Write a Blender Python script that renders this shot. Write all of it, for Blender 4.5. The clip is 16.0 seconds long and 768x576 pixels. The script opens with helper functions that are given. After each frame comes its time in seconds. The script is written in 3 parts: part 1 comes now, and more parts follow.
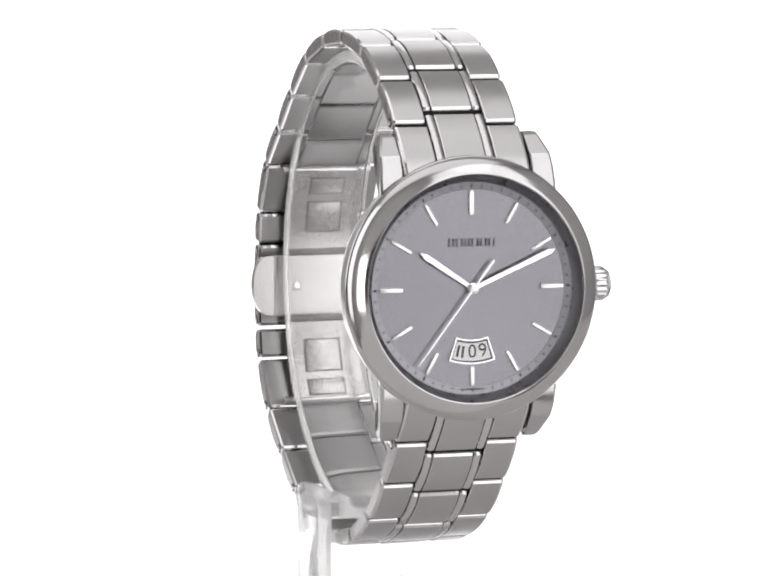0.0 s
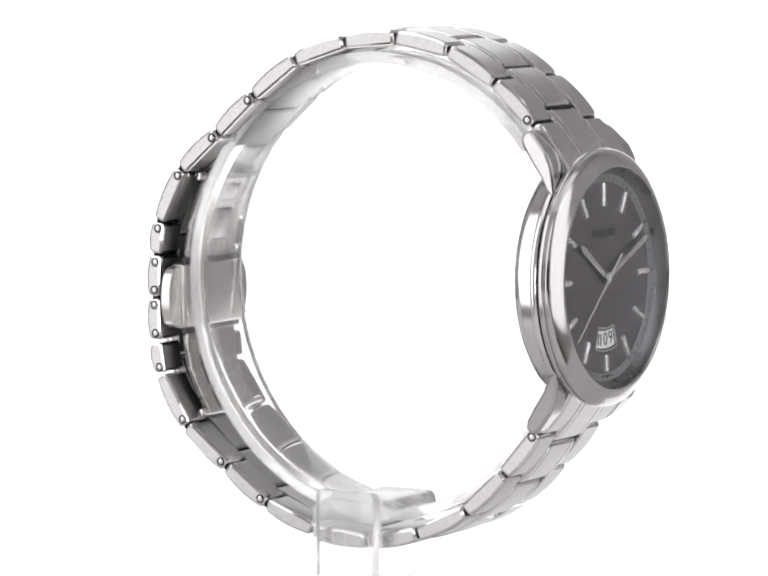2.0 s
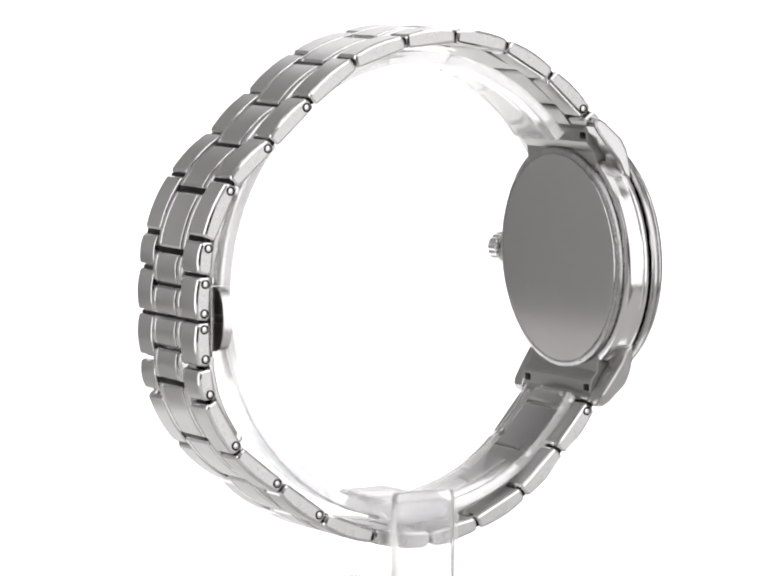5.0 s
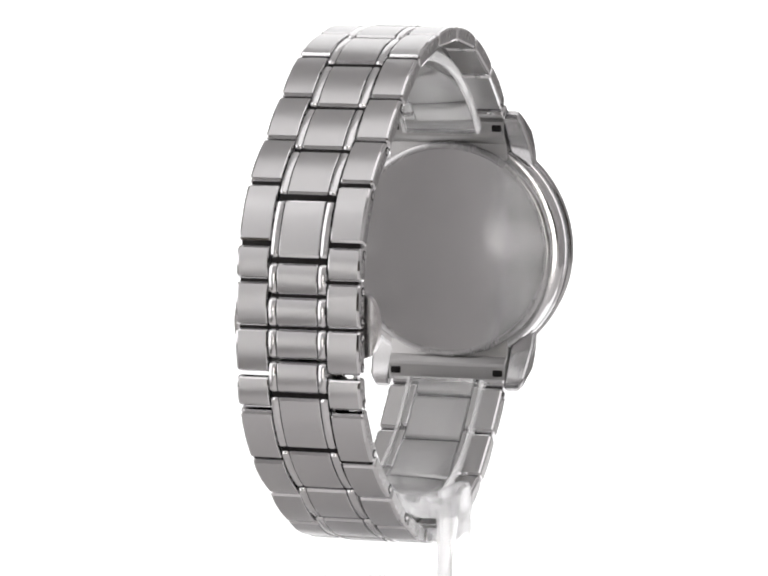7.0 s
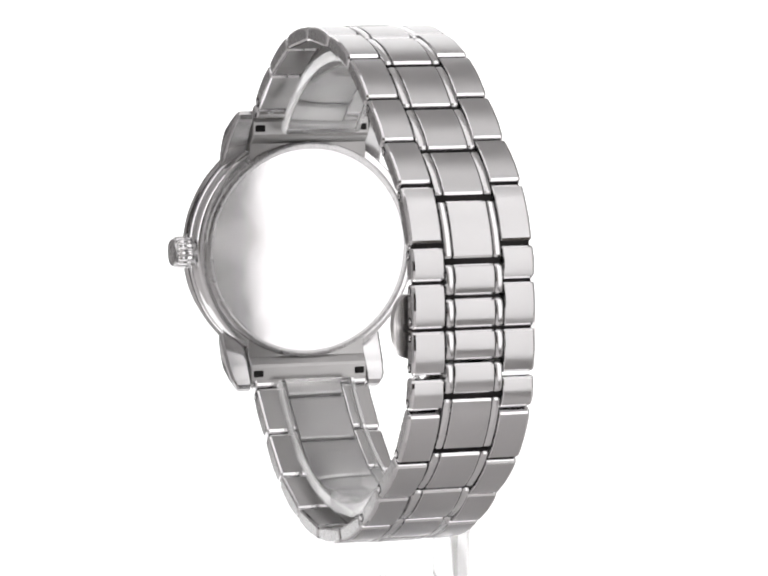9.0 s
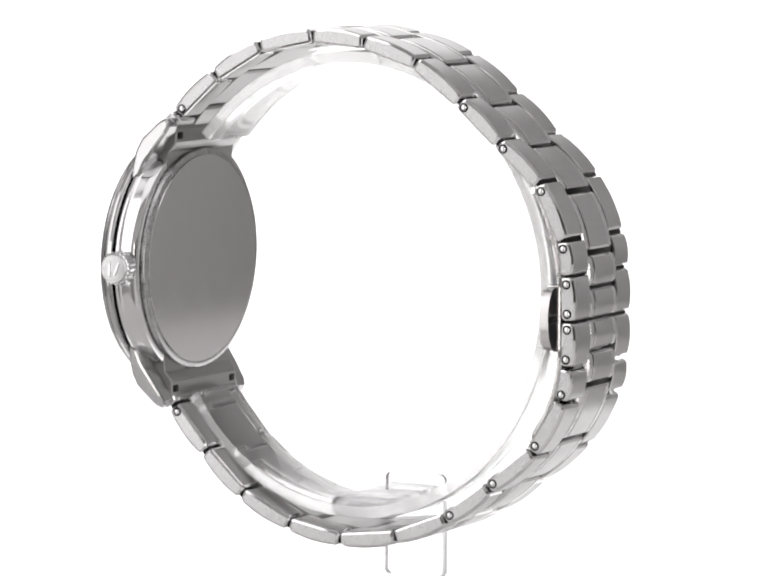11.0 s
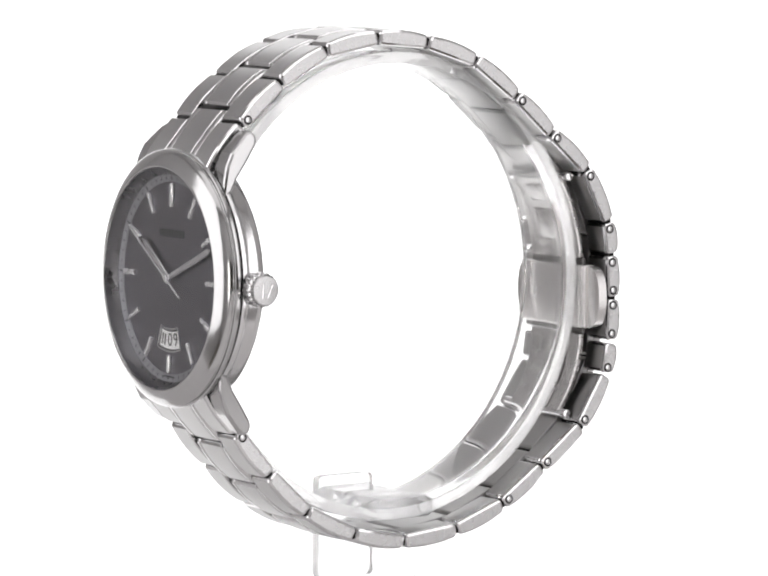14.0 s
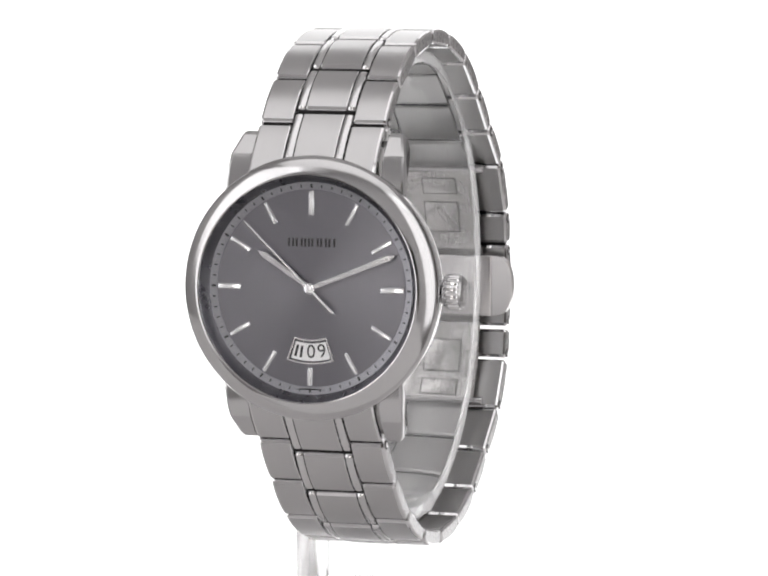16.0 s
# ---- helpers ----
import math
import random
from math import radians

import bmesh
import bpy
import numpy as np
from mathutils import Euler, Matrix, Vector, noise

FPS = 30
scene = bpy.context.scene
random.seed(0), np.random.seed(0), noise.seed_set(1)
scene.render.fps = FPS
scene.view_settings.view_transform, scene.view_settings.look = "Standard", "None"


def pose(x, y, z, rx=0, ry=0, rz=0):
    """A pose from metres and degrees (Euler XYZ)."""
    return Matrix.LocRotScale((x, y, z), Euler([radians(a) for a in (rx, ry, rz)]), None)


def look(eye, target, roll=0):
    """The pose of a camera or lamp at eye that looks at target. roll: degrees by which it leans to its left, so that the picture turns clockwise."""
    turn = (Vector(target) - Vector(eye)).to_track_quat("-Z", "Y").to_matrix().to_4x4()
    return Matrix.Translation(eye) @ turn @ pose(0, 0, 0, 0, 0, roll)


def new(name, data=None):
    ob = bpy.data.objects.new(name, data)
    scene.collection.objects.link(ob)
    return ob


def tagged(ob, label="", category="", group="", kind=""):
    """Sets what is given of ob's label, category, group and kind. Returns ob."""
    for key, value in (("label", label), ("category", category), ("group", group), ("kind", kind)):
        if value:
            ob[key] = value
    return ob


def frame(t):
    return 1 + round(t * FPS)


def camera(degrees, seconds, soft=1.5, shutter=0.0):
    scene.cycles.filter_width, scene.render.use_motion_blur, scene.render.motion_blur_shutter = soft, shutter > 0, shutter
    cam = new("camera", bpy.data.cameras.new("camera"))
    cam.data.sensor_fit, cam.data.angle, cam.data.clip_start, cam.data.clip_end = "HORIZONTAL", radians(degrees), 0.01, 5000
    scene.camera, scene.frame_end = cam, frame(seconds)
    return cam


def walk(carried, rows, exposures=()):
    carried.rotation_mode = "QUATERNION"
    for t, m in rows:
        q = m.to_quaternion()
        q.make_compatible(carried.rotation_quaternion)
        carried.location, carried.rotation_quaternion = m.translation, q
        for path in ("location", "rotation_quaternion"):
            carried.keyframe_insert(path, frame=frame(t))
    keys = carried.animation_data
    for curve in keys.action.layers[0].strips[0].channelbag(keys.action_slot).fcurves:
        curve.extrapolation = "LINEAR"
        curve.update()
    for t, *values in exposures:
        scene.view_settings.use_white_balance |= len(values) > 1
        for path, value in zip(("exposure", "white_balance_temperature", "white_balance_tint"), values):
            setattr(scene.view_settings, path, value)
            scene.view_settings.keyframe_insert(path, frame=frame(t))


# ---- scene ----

MM = 0.001
LIFT = 0.0535                      # height of the turning centre above the table

# ---- camera: stands still, slightly above the subject ----
cam = camera(10.05, 16.0, soft=2.1)
TILT, FAR = radians(5.51), 0.7388
EYE = (0.0, -FAR * math.cos(TILT), LIFT + FAR * math.sin(TILT))
STAND = look(EYE, (0.0, 0.0, LIFT), 0.09)
walk(cam, [(0.0, STAND), (16.0, STAND)])


# ---- light: two softboxes, an overhead one, a white table sweep with added glow ----
world = bpy.data.worlds.new("world")
scene.world = world
world.use_nodes = True
world.node_tree.nodes["Background"].inputs[0].default_value = (1.0, 0.97, 0.93, 1)
world.node_tree.nodes["Background"].inputs[1].default_value = 0.05


def softbox(name, eye, target, w, h, watts, color=(1, 0.985, 0.99)):
    lamp = bpy.data.lights.new(name, "AREA")
    lamp.shape, lamp.size, lamp.size_y, lamp.energy, lamp.color = "RECTANGLE", w, h, watts, color
    ob = new(name, lamp)
    ob.matrix_world = look(eye, target)
    return ob


softbox("softbox_lamp", (-0.85, -0.33, 0.34), (0, 0, 0.16), 0.66, 1.35, 4.6)
softbox("softbox_lamp", (0.61, -0.54, 0.34), (0, 0, 0.16), 0.76, 1.35, 4.7)
softbox("overhead_lamp", (0, -0.25, 1.12), (0, 0, 0.05), 1.5, 0.8, 3.3)


# ---- materials ----
def material(name):
    m = bpy.data.materials.new(name)
    m.use_nodes = True
    return m, m.node_tree.nodes, m.node_tree.links, m.node_tree.nodes["Principled BSDF"]


def steel(name, color, rough, brushed=0.0, stretch=(1, 1, 1), scale=1.0, bump=0.0, spread=0.25, grain=0.0):
    m, n, l, b = material(name)
    b.inputs["Metallic"].default_value = 1.0
    tc = n.new("ShaderNodeTexCoord")
    mp = n.new("ShaderNodeMapping")
    mp.inputs["Scale"].default_value = stretch
    l.new(tc.outputs["Object"], mp.inputs[0])
    fine = n.new("ShaderNodeTexNoise")
    fine.inputs["Scale"].default_value = scale
    fine.inputs["Detail"].default_value = 3
    l.new(mp.outputs[0], fine.inputs["Vector"])
    smudge = n.new("ShaderNodeTexNoise")
    smudge.inputs["Scale"].default_value = 260
    smudge.inputs["Detail"].default_value = 2
    l.new(tc.outputs["Object"], smudge.inputs["Vector"])
    mix = n.new("ShaderNodeMath")
    mix.operation = "ADD"
    l.new(fine.outputs[0], mix.inputs[0])
    l.new(smudge.outputs[0], mix.inputs[1])
    rr = n.new("ShaderNodeMapRange")
    rr.inputs[1].default_value, rr.inputs[2].default_value = 0.6, 1.4
    rr.inputs[3].default_value, rr.inputs[4].default_value = rough * (1 - spread), rough * (1 + spread)
    l.new(mix.outputs[0], rr.inputs[0])
    l.new(rr.outputs[0], b.inputs["Roughness"])
    ramp = n.new("ShaderNodeMix")
    ramp.data_type = "RGBA"
    ramp.inputs["A"].default_value = (*[c * (1 - brushed) for c in color], 1)
    ramp.inputs["B"].default_value = (*[min(1, c * (1 + brushed)) for c in color], 1)
    l.new(fine.outputs[0], ramp.inputs["Factor"])
    l.new(ramp.outputs["Result"], b.inputs["Base Color"])
    if grain:      # brush lines run along the part, so the gloss is drawn out across it
        axis = n.new("ShaderNodeCombineXYZ")
        axis.inputs[0].default_value = 1.0
        turn = n.new("ShaderNodeVectorTransform")
        turn.vector_type, turn.convert_from, turn.convert_to = "VECTOR", "OBJECT", "WORLD"
        l.new(axis.outputs[0], turn.inputs[0])
        l.new(turn.outputs[0], b.inputs["Tangent"])
        b.inputs["Anisotropic"].default_value = grain
    if bump:
        bp = n.new("ShaderNodeBump")
        bp.inputs["Strength"].default_value = bump
        bp.inputs["Distance"].default_value = 0.00004
        l.new(fine.outputs[0], bp.inputs["Height"])
        l.new(bp.outputs[0], b.inputs["Normal"])
    return m


BRUSHED = steel("brushed_steel", (0.53, 0.525, 0.527), 0.29, 0.05, (1, 24, 8), 1400, 0.06, 0.07, 0.8)
SATIN = steel("satin_steel", (0.458, 0.454, 0.456), 0.27, 0.012, (12, 1, 1), 900, 0.02, 0.06)
POLISHED = steel("polished_steel", (0.69, 0.685, 0.69), 0.08, 0.02, (1, 1, 1), 500)
MIRROR = steel("mirror_steel", (0.69, 0.685, 0.69), 0.14, 0.02, (1, 1, 1), 300)
RING = steel("bezel_steel", (0.52, 0.516, 0.518), 0.14, 0.03, (1, 1, 1), 700)
ACCENT = steel("accent_steel", (0.66, 0.655, 0.658), 0.20, 0.03, (1, 1, 1), 600)
CLASP = steel("clasp_steel", (0.66, 0.645, 0.64), 0.26, 0.012, (12, 1, 1), 900, 0.02, 0.06)
BLADE = steel("blade_steel", (0.50, 0.49, 0.485), 0.27, 0.012, (12, 1, 1), 900, 0.02, 0.06)
LUG = steel("lug_steel", (0.50, 0.496, 0.498), 0.19, 0.02, (1, 1, 1), 700, 0.02, 0.1)
HAND = steel("hand_steel", (0.80, 0.80, 0.81), 0.22, 0.02, (1, 1, 1), 600)
REHAUT = steel("dark_polished_ring", (0.17, 0.168, 0.182), 0.30, 0.03, (1, 1, 1), 700)
# same steel, darker: shade on the bracelet's inside is put into its colour
INNER_SHADE = steel("inner_shade_satin_steel", (0.36, 0.355, 0.352), 0.33, 0.015, (12, 1, 1), 900, 0.02, 0.06)
# shade of the hinge gaps and plate grooves is put into this darker colour
SLOT = steel("shaded_slot_steel", (0.16, 0.155, 0.153), 0.4, 0.02, (1, 1, 1), 600)
# near-black: shade inside gaps, holes and notches is put into this colour
GAP_SHADE = steel("gap_shade_steel", (0.018, 0.017, 0.017), 0.45, 0.02, (1, 1, 1), 600)


def plain(name, color, rough=0.5, metal=0.0, vary=0.06):
    m, n, l, b = material(name)
    tc = n.new("ShaderNodeTexCoord")
    no = n.new("ShaderNodeTexNoise")
    no.inputs["Scale"].default_value = 900
    l.new(tc.outputs["Object"], no.inputs["Vector"])
    mx = n.new("ShaderNodeMix")
    mx.data_type = "RGBA"
    mx.inputs["A"].default_value = (*[c * (1 - vary) for c in color], 1)
    mx.inputs["B"].default_value = (*[min(1, c * (1 + vary)) for c in color], 1)
    l.new(no.outputs[0], mx.inputs["Factor"])
    l.new(mx.outputs["Result"], b.inputs["Base Color"])
    b.inputs["Roughness"].default_value, b.inputs["Metallic"].default_value = rough, metal
    return m


MARK = plain("bright_applied_steel", (0.93, 0.93, 0.94), 0.26, 0.72, 0.02)
INK = plain("dark_print", (0.02, 0.02, 0.022), 0.5)
WHITE_PRINT = plain("white_date_disc", (0.82, 0.82, 0.82), 0.6, 0, 0.02)
CHAPTER = plain("minute_ring_grey", (0.31, 0.31, 0.335), 0.35, 0.6)
RECESS = plain("dark_recess", (0.05, 0.05, 0.055), 0.5)


def dial_material():
    """Slate grey dial with a fine radial sunray grain."""
    m, n, l, b = material("slate_sunray_dial")
    tc = n.new("ShaderNodeTexCoord")
    sep = n.new("ShaderNodeSeparateXYZ")
    l.new(tc.outputs["Object"], sep.inputs[0])
    at = n.new("ShaderNodeMath")
    at.operation = "ARCTAN2"
    l.new(sep.outputs[0], at.inputs[0])
    l.new(sep.outputs[2], at.inputs[1])
    no = n.new("ShaderNodeTexNoise")
    no.noise_dimensions = "1D"
    no.inputs["Scale"].default_value = 60
    no.inputs["Detail"].default_value = 4
    l.new(at.outputs[0], no.inputs["W"])
    mx = n.new("ShaderNodeMix")
    mx.data_type = "RGBA"
    mx.inputs["A"].default_value = (0.198, 0.193, 0.216, 1)
    mx.inputs["B"].default_value = (0.242, 0.236, 0.263, 1)
    l.new(no.outputs[0], mx.inputs["Factor"])
    l.new(mx.outputs["Result"], b.inputs["Base Color"])
    b.inputs["Metallic"].default_value, b.inputs["Roughness"].default_value = 1.0, 0.28
    ray = n.new("ShaderNodeTangent")
    ray.direction_type, ray.axis = "RADIAL", "Y"
    l.new(ray.outputs[0], b.inputs["Tangent"])
    b.inputs["Anisotropic"].default_value, b.inputs["Anisotropic Rotation"].default_value = 0.45, 0.25
    return m


DIAL = dial_material()


def clear(name, ior, tint, rough=0.0):
    m, n, l, b = material(name)
    b.inputs["Base Color"].default_value = (*tint, 1)
    b.inputs["Transmission Weight"].default_value = 1.0
    b.inputs["IOR"].default_value = ior
    b.inputs["Roughness"].default_value = rough
    return m


def watch_glass():
    """Thin clear glass with a gloss that grows towards grazing views."""
    m, n, l, b = material("mineral_crystal")
    see, gloss, mix = n.new("ShaderNodeBsdfTransparent"), n.new("ShaderNodeBsdfGlossy"), n.new("ShaderNodeMixShader")
    gloss.inputs["Roughness"].default_value = 0.03
    side, steep, share = n.new("ShaderNodeLayerWeight"), n.new("ShaderNodeMath"), n.new("ShaderNodeMath")
    side.inputs["Blend"].default_value = 0.5
    steep.operation, share.operation = "POWER", "MULTIPLY_ADD"
    steep.inputs[1].default_value = 4.0
    share.inputs[1].default_value, share.inputs[2].default_value = 0.95, 0.012
    l.new(side.outputs["Facing"], steep.inputs[0])
    l.new(steep.outputs[0], share.inputs[0])
    l.new(share.outputs[0], mix.inputs[0])
    l.new(see.outputs[0], mix.inputs[1])
    l.new(gloss.outputs[0], mix.inputs[2])
    l.new(mix.outputs[0], n["Material Output"].inputs["Surface"])
    n.remove(b)
    return m


CRYSTAL = watch_glass()
ACRYLIC = clear("clear_acrylic", 1.24, (0.975, 0.975, 0.98), 0.13)
POST = clear("clear_cast_acrylic", 1.30, (0.98, 0.98, 0.985), 0.07)
for mat in (ACRYLIC, POST):
    mat.node_tree.nodes["Principled BSDF"].inputs["Transmission Weight"].default_value = 0.86
BAND = clear("clear_bent_acrylic", 1.30, (0.995, 0.995, 0.995), 0.05)
BAND.node_tree.nodes["Principled BSDF"].inputs["Transmission Weight"].default_value = 0.94
FROST = clear("frosted_acrylic_edge", 1.03, (1.0, 1.0, 1.0), 0.12)
FROST.node_tree.nodes["Principled BSDF"].inputs["Transmission Weight"].default_value = 0.76


def sweep_material():
    """White table sheet with an added glow of its own, so that it shows pure white."""
    m, n, l, b = material("self_glow_white_sheet")
    tc = n.new("ShaderNodeTexCoord")
    no = n.new("ShaderNodeTexNoise")
    no.inputs["Scale"].default_value = 40
    l.new(tc.outputs["Object"], no.inputs["Vector"])
    mx = n.new("ShaderNodeMix")
    mx.data_type = "RGBA"
    mx.inputs["A"].default_value = (0.80, 0.80, 0.80, 1)
    mx.inputs["B"].default_value = (0.84, 0.84, 0.84, 1)
    l.new(no.outputs[0], mx.inputs["Factor"])
    l.new(mx.outputs["Result"], b.inputs["Base Color"])
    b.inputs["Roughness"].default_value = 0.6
    # added glow that lifts the sheet to pure white; no lamp behind it
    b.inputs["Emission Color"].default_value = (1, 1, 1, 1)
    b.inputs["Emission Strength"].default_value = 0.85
    return m


SWEEP = sweep_material()
TABLE = plain("white_table_top", (0.66, 0.645, 0.64), 0.6, 0, 0.04)
CARD = plain("white_card", (0.80, 0.785, 0.78), 0.6, 0, 0.03)
CLOTH = plain("pale_tent_cloth", (0.66, 0.65, 0.65), 0.9, 0, 0.05)
DAYLIGHT = plain("daylit_frosted_glass", (0.8, 0.8, 0.8), 0.5)
DAYLIGHT.node_tree.nodes["Principled BSDF"].inputs["Emission Color"].default_value = (1, 0.97, 0.94, 1)
DAYLIGHT.node_tree.nodes["Principled BSDF"].inputs["Emission Strength"].default_value = 4.5
ROOM = plain("dim_room_paint", (0.46, 0.42, 0.39), 0.8, 0, 0.15)
ROOM_FLOOR = plain("dim_room_floor", (0.25, 0.225, 0.20), 0.7, 0, 0.2)


# ---- mesh helpers (millimetres in, metres out) ----
def part(name, bm, mat, parent=None, label="", m=None, angle=32):
    me = bpy.data.meshes.new(name)
    bmesh.ops.recalc_face_normals(bm, faces=bm.faces)
    bmesh.ops.scale(bm, vec=(MM, MM, MM), verts=bm.verts)
    bm.to_mesh(me)
    bm.free()
    me.polygons.foreach_set("use_smooth", [True] * len(me.polygons))
    me.set_sharp_from_angle(angle=radians(angle))
    for mt in mat if isinstance(mat, tuple) else (mat,):
        me.materials.append(mt)
    ob = new(name, me)
    if parent:
        ob.parent = parent
    if m is not None:
        m = m.copy()
        m.translation = m.translation * MM
        ob.matrix_local = m
    if label:
        ob["label"] = label
    return ob


def inset(profile, d):
    """A closed 2D outline moved inwards by d."""
    n = len(profile)
    area = sum(profile[i][0] * profile[(i + 1) % n][1] - profile[(i + 1) % n][0] * profile[i][1] for i in range(n))
    sign = 1 if area > 0 else -1
    out = []
    for i in range(n):
        p, a, b = Vector(profile[i]), Vector(profile[i - 1]), Vector(profile[(i + 1) % n])
        e, f = (p - a).normalized(), (b - p).normalized()
        v = Vector((-e.y, e.x)) + Vector((-f.y, f.x))
        v = v.normalized() * sign if v.length > 1e-6 else Vector((0, 0))
        out.append(tuple(p + v * d))
    return out


def prism(profile, x0, x1, b=0.25, bm=None, m=None, shine=False):
    """An outline in the (y, z) plane drawn out along x, with its two end edges rounded by b (one value or two). shine: rounded edges take the second material, flat ends the third, the inner side the fourth."""
    bm = bm or bmesh.new()
    b, e = b if isinstance(b, tuple) else (b, b)
    cuts = [(x0, b), (x0 + 0.3 * b, 0.3 * b), (x0 + b, 0), (x1 - e, 0), (x1 - 0.3 * e, 0.3 * e), (x1, e)] if b else [(x0, 0), (x1, 0)]
    rings = []
    for x, d in cuts:
        ring = [bm.verts.new((x, y, z)) for y, z in (inset(profile, d) if d else profile)]
        rings.append(ring)
    n, low = len(profile), min(z for _, z in profile)
    for k, (r, s) in enumerate(zip(rings, rings[1:])):
        for i in range(n):
            j = (i + 1) % n
            f = bm.faces.new((r[i], r[j], s[j], s[i]))
            dy, dz = profile[j][0] - profile[i][0], profile[j][1] - profile[i][1]
            if shine and (k != len(rings) // 2 - 1 or abs(dz) > 0.35 * math.hypot(dy, dz)):
                f.material_index = 1
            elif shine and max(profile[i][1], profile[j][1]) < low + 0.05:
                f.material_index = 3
    for f in (bm.faces.new(list(reversed(rings[0]))), bm.faces.new(rings[-1])):
        f.material_index = 2 if shine else 0
    if m is not None:
        bmesh.ops.transform(bm, matrix=m, verts=[v for r in rings for v in r])
    return bm


def rounded(w, h, r, steps=4):
    """A rounded rectangle outline."""
    out = []
    for cx, cy, a0 in ((w / 2 - r, h / 2 - r, 0), (-w / 2 + r, h / 2 - r, 90), (-w / 2 + r, -h / 2 + r, 180), (w / 2 - r, -h / 2 + r, 270)):
        for k in range(steps + 1):
            a = radians(a0 + 90 * k / steps)
            out.append((cx + r * math.cos(a), cy + r * math.sin(a)))
    return out


def lathe(profile, seg=128, bm=None, flute=0.0, teeth=0):
    """A profile of (radius, forward) turned about the forward axis (-y)."""
    bm = bm or bmesh.new()
    rings = []
    for r, f in profile:
        if r < 1e-6:
            rings.append([bm.verts.new((0, -f, 0))])
        else:
            ring = []
            for k in range(seg):
                a = 2 * math.pi * k / seg
                q = r * (1 + flute * math.cos(teeth * a)) if flute else r
                ring.append(bm.verts.new((q * math.cos(a), -f, q * math.sin(a))))
            rings.append(ring)
    for r, s in zip(rings, rings[1:]):
        for k in range(seg):
            j = (k + 1) % seg
            if len(r) == 1 and len(s) == 1:
                continue
            if len(r) == 1:
                bm.faces.new((r[0], s[k], s[j]))
            elif len(s) == 1:
                bm.faces.new((r[k], r[j], s[0]))
            else:
                bm.faces.new((r[k], r[j], s[j], s[k]))
    return bm


def strip(path, thick, x0, x1, b=0.15):
    """A bent sheet: a path of (y, z) points, thickened inwards and drawn out along x."""
    outer, inner = [], []
    for i, p in enumerate(path):
        a, q = Vector(path[max(0, i - 1)]), Vector(path[min(len(path) - 1, i + 1)])
        d = (q - a).normalized()
        inner.append(tuple(Vector(p) - Vector((-d.y, d.x)) * thick))
        outer.append(tuple(p))
    return prism(outer + inner[::-1], x0, x1, b)


# ---- setting ----
def table_sweep():
    """White sheet that lies on the table and curves up behind it."""
    pts = [(0.018, 0.0), (0.55, 0.0)]
    for k in range(1, 17):
        a = radians(90 * k / 16)
        pts.append((0.55 + 0.35 * math.sin(a), 0.35 - 0.35 * math.cos(a)))
    pts.append((0.90, 1.3))
    bm = bmesh.new()
    # narrow at the front, wider towards the back
    top = [[bm.verts.new((x * (0.078 + 0.28 * y), y, z)) for y, z in pts] for x in (-1, 1)]
    low = [[bm.verts.new((x * (0.078 + 0.28 * y), y + (0.004 if z > 0.3 else 0), z - 0.004)) for y, z in pts] for x in (-1, 1)]
    for g in (top, low):
        for i in range(len(pts) - 1):
            bm.faces.new((g[0][i], g[0][i + 1], g[1][i + 1], g[1][i]))
    for side in (0, 1):
        for i in range(len(pts) - 1):
            bm.faces.new((top[side][i], top[side][i + 1], low[side][i + 1], low[side][i]))
    for i in (0, len(pts) - 1):
        bm.faces.new((top[0][i], top[1][i], low[1][i], low[0][i]))
    bmesh.ops.scale(bm, vec=(1000,) * 3, verts=bm.verts)
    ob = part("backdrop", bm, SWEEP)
    tagged(ob, "seamless white sheet with added glow, curving up behind the watch", "backdrop", kind="structure")


def slab(name, lo, hi, mat, label, category):
    bm = bmesh.new()
    bmesh.ops.create_cube(bm, size=1)
    for v in bm.verts:
        v.co = Vector([(lo[i] + hi[i]) / 2 + v.co[i] * (hi[i] - lo[i]) for i in range(3)]) * 1000
    return tagged(part(name, bm, mat), label, category, kind="structure")


table_sweep()
slab("floor", (-2.2, -2.6, -0.85), (2.2, 1.8, -0.75), ROOM_FLOOR, "dark studio floor", "floor")
# the wall behind the camera has a daylit window
slab("wall_south_west", (-2.2, -2.7, -0.75), (-1.45, -2.6, 2.0), ROOM, "dim brown studio wall", "wall")
slab("wall_south_east", (-0.75, -2.7, -0.75), (2.2, -2.6, 2.0), ROOM, "dim brown studio wall", "wall")
slab("wall_south_sill", (-1.45, -2.7, -0.75), (-0.75, -2.6, -0.55), ROOM, "dim brown studio wall under the window", "wall")
slab("wall_south_head", (-1.45, -2.7, 0.75), (-0.75, -2.6, 2.0), ROOM, "dim brown studio wall over the window", "wall")
slab("window_1", (-1.45, -2.69, -0.55), (-0.75, -2.67, 0.75), DAYLIGHT, "bright frosted daylight window", "window")
slab("window_1_bar", (-1.13, -2.665, -0.55), (-1.08, -2.62, 0.75), ROOM_FLOOR, "dark upright window bar", "window bar")
slab("window_1_rail", (-1.45, -2.664, 0.0), (-0.75, -2.621, 0.04), ROOM_FLOOR, "dark window rail", "window bar")
slab("wall_north", (-2.2, 1.8, -0.75), (2.2, 1.9, 2.0), ROOM, "dim brown studio wall", "wall")
slab("wall_west", (-2.3, -2.6, -0.75), (-2.2, 1.8, 2.0), ROOM, "dim brown studio wall", "wall")
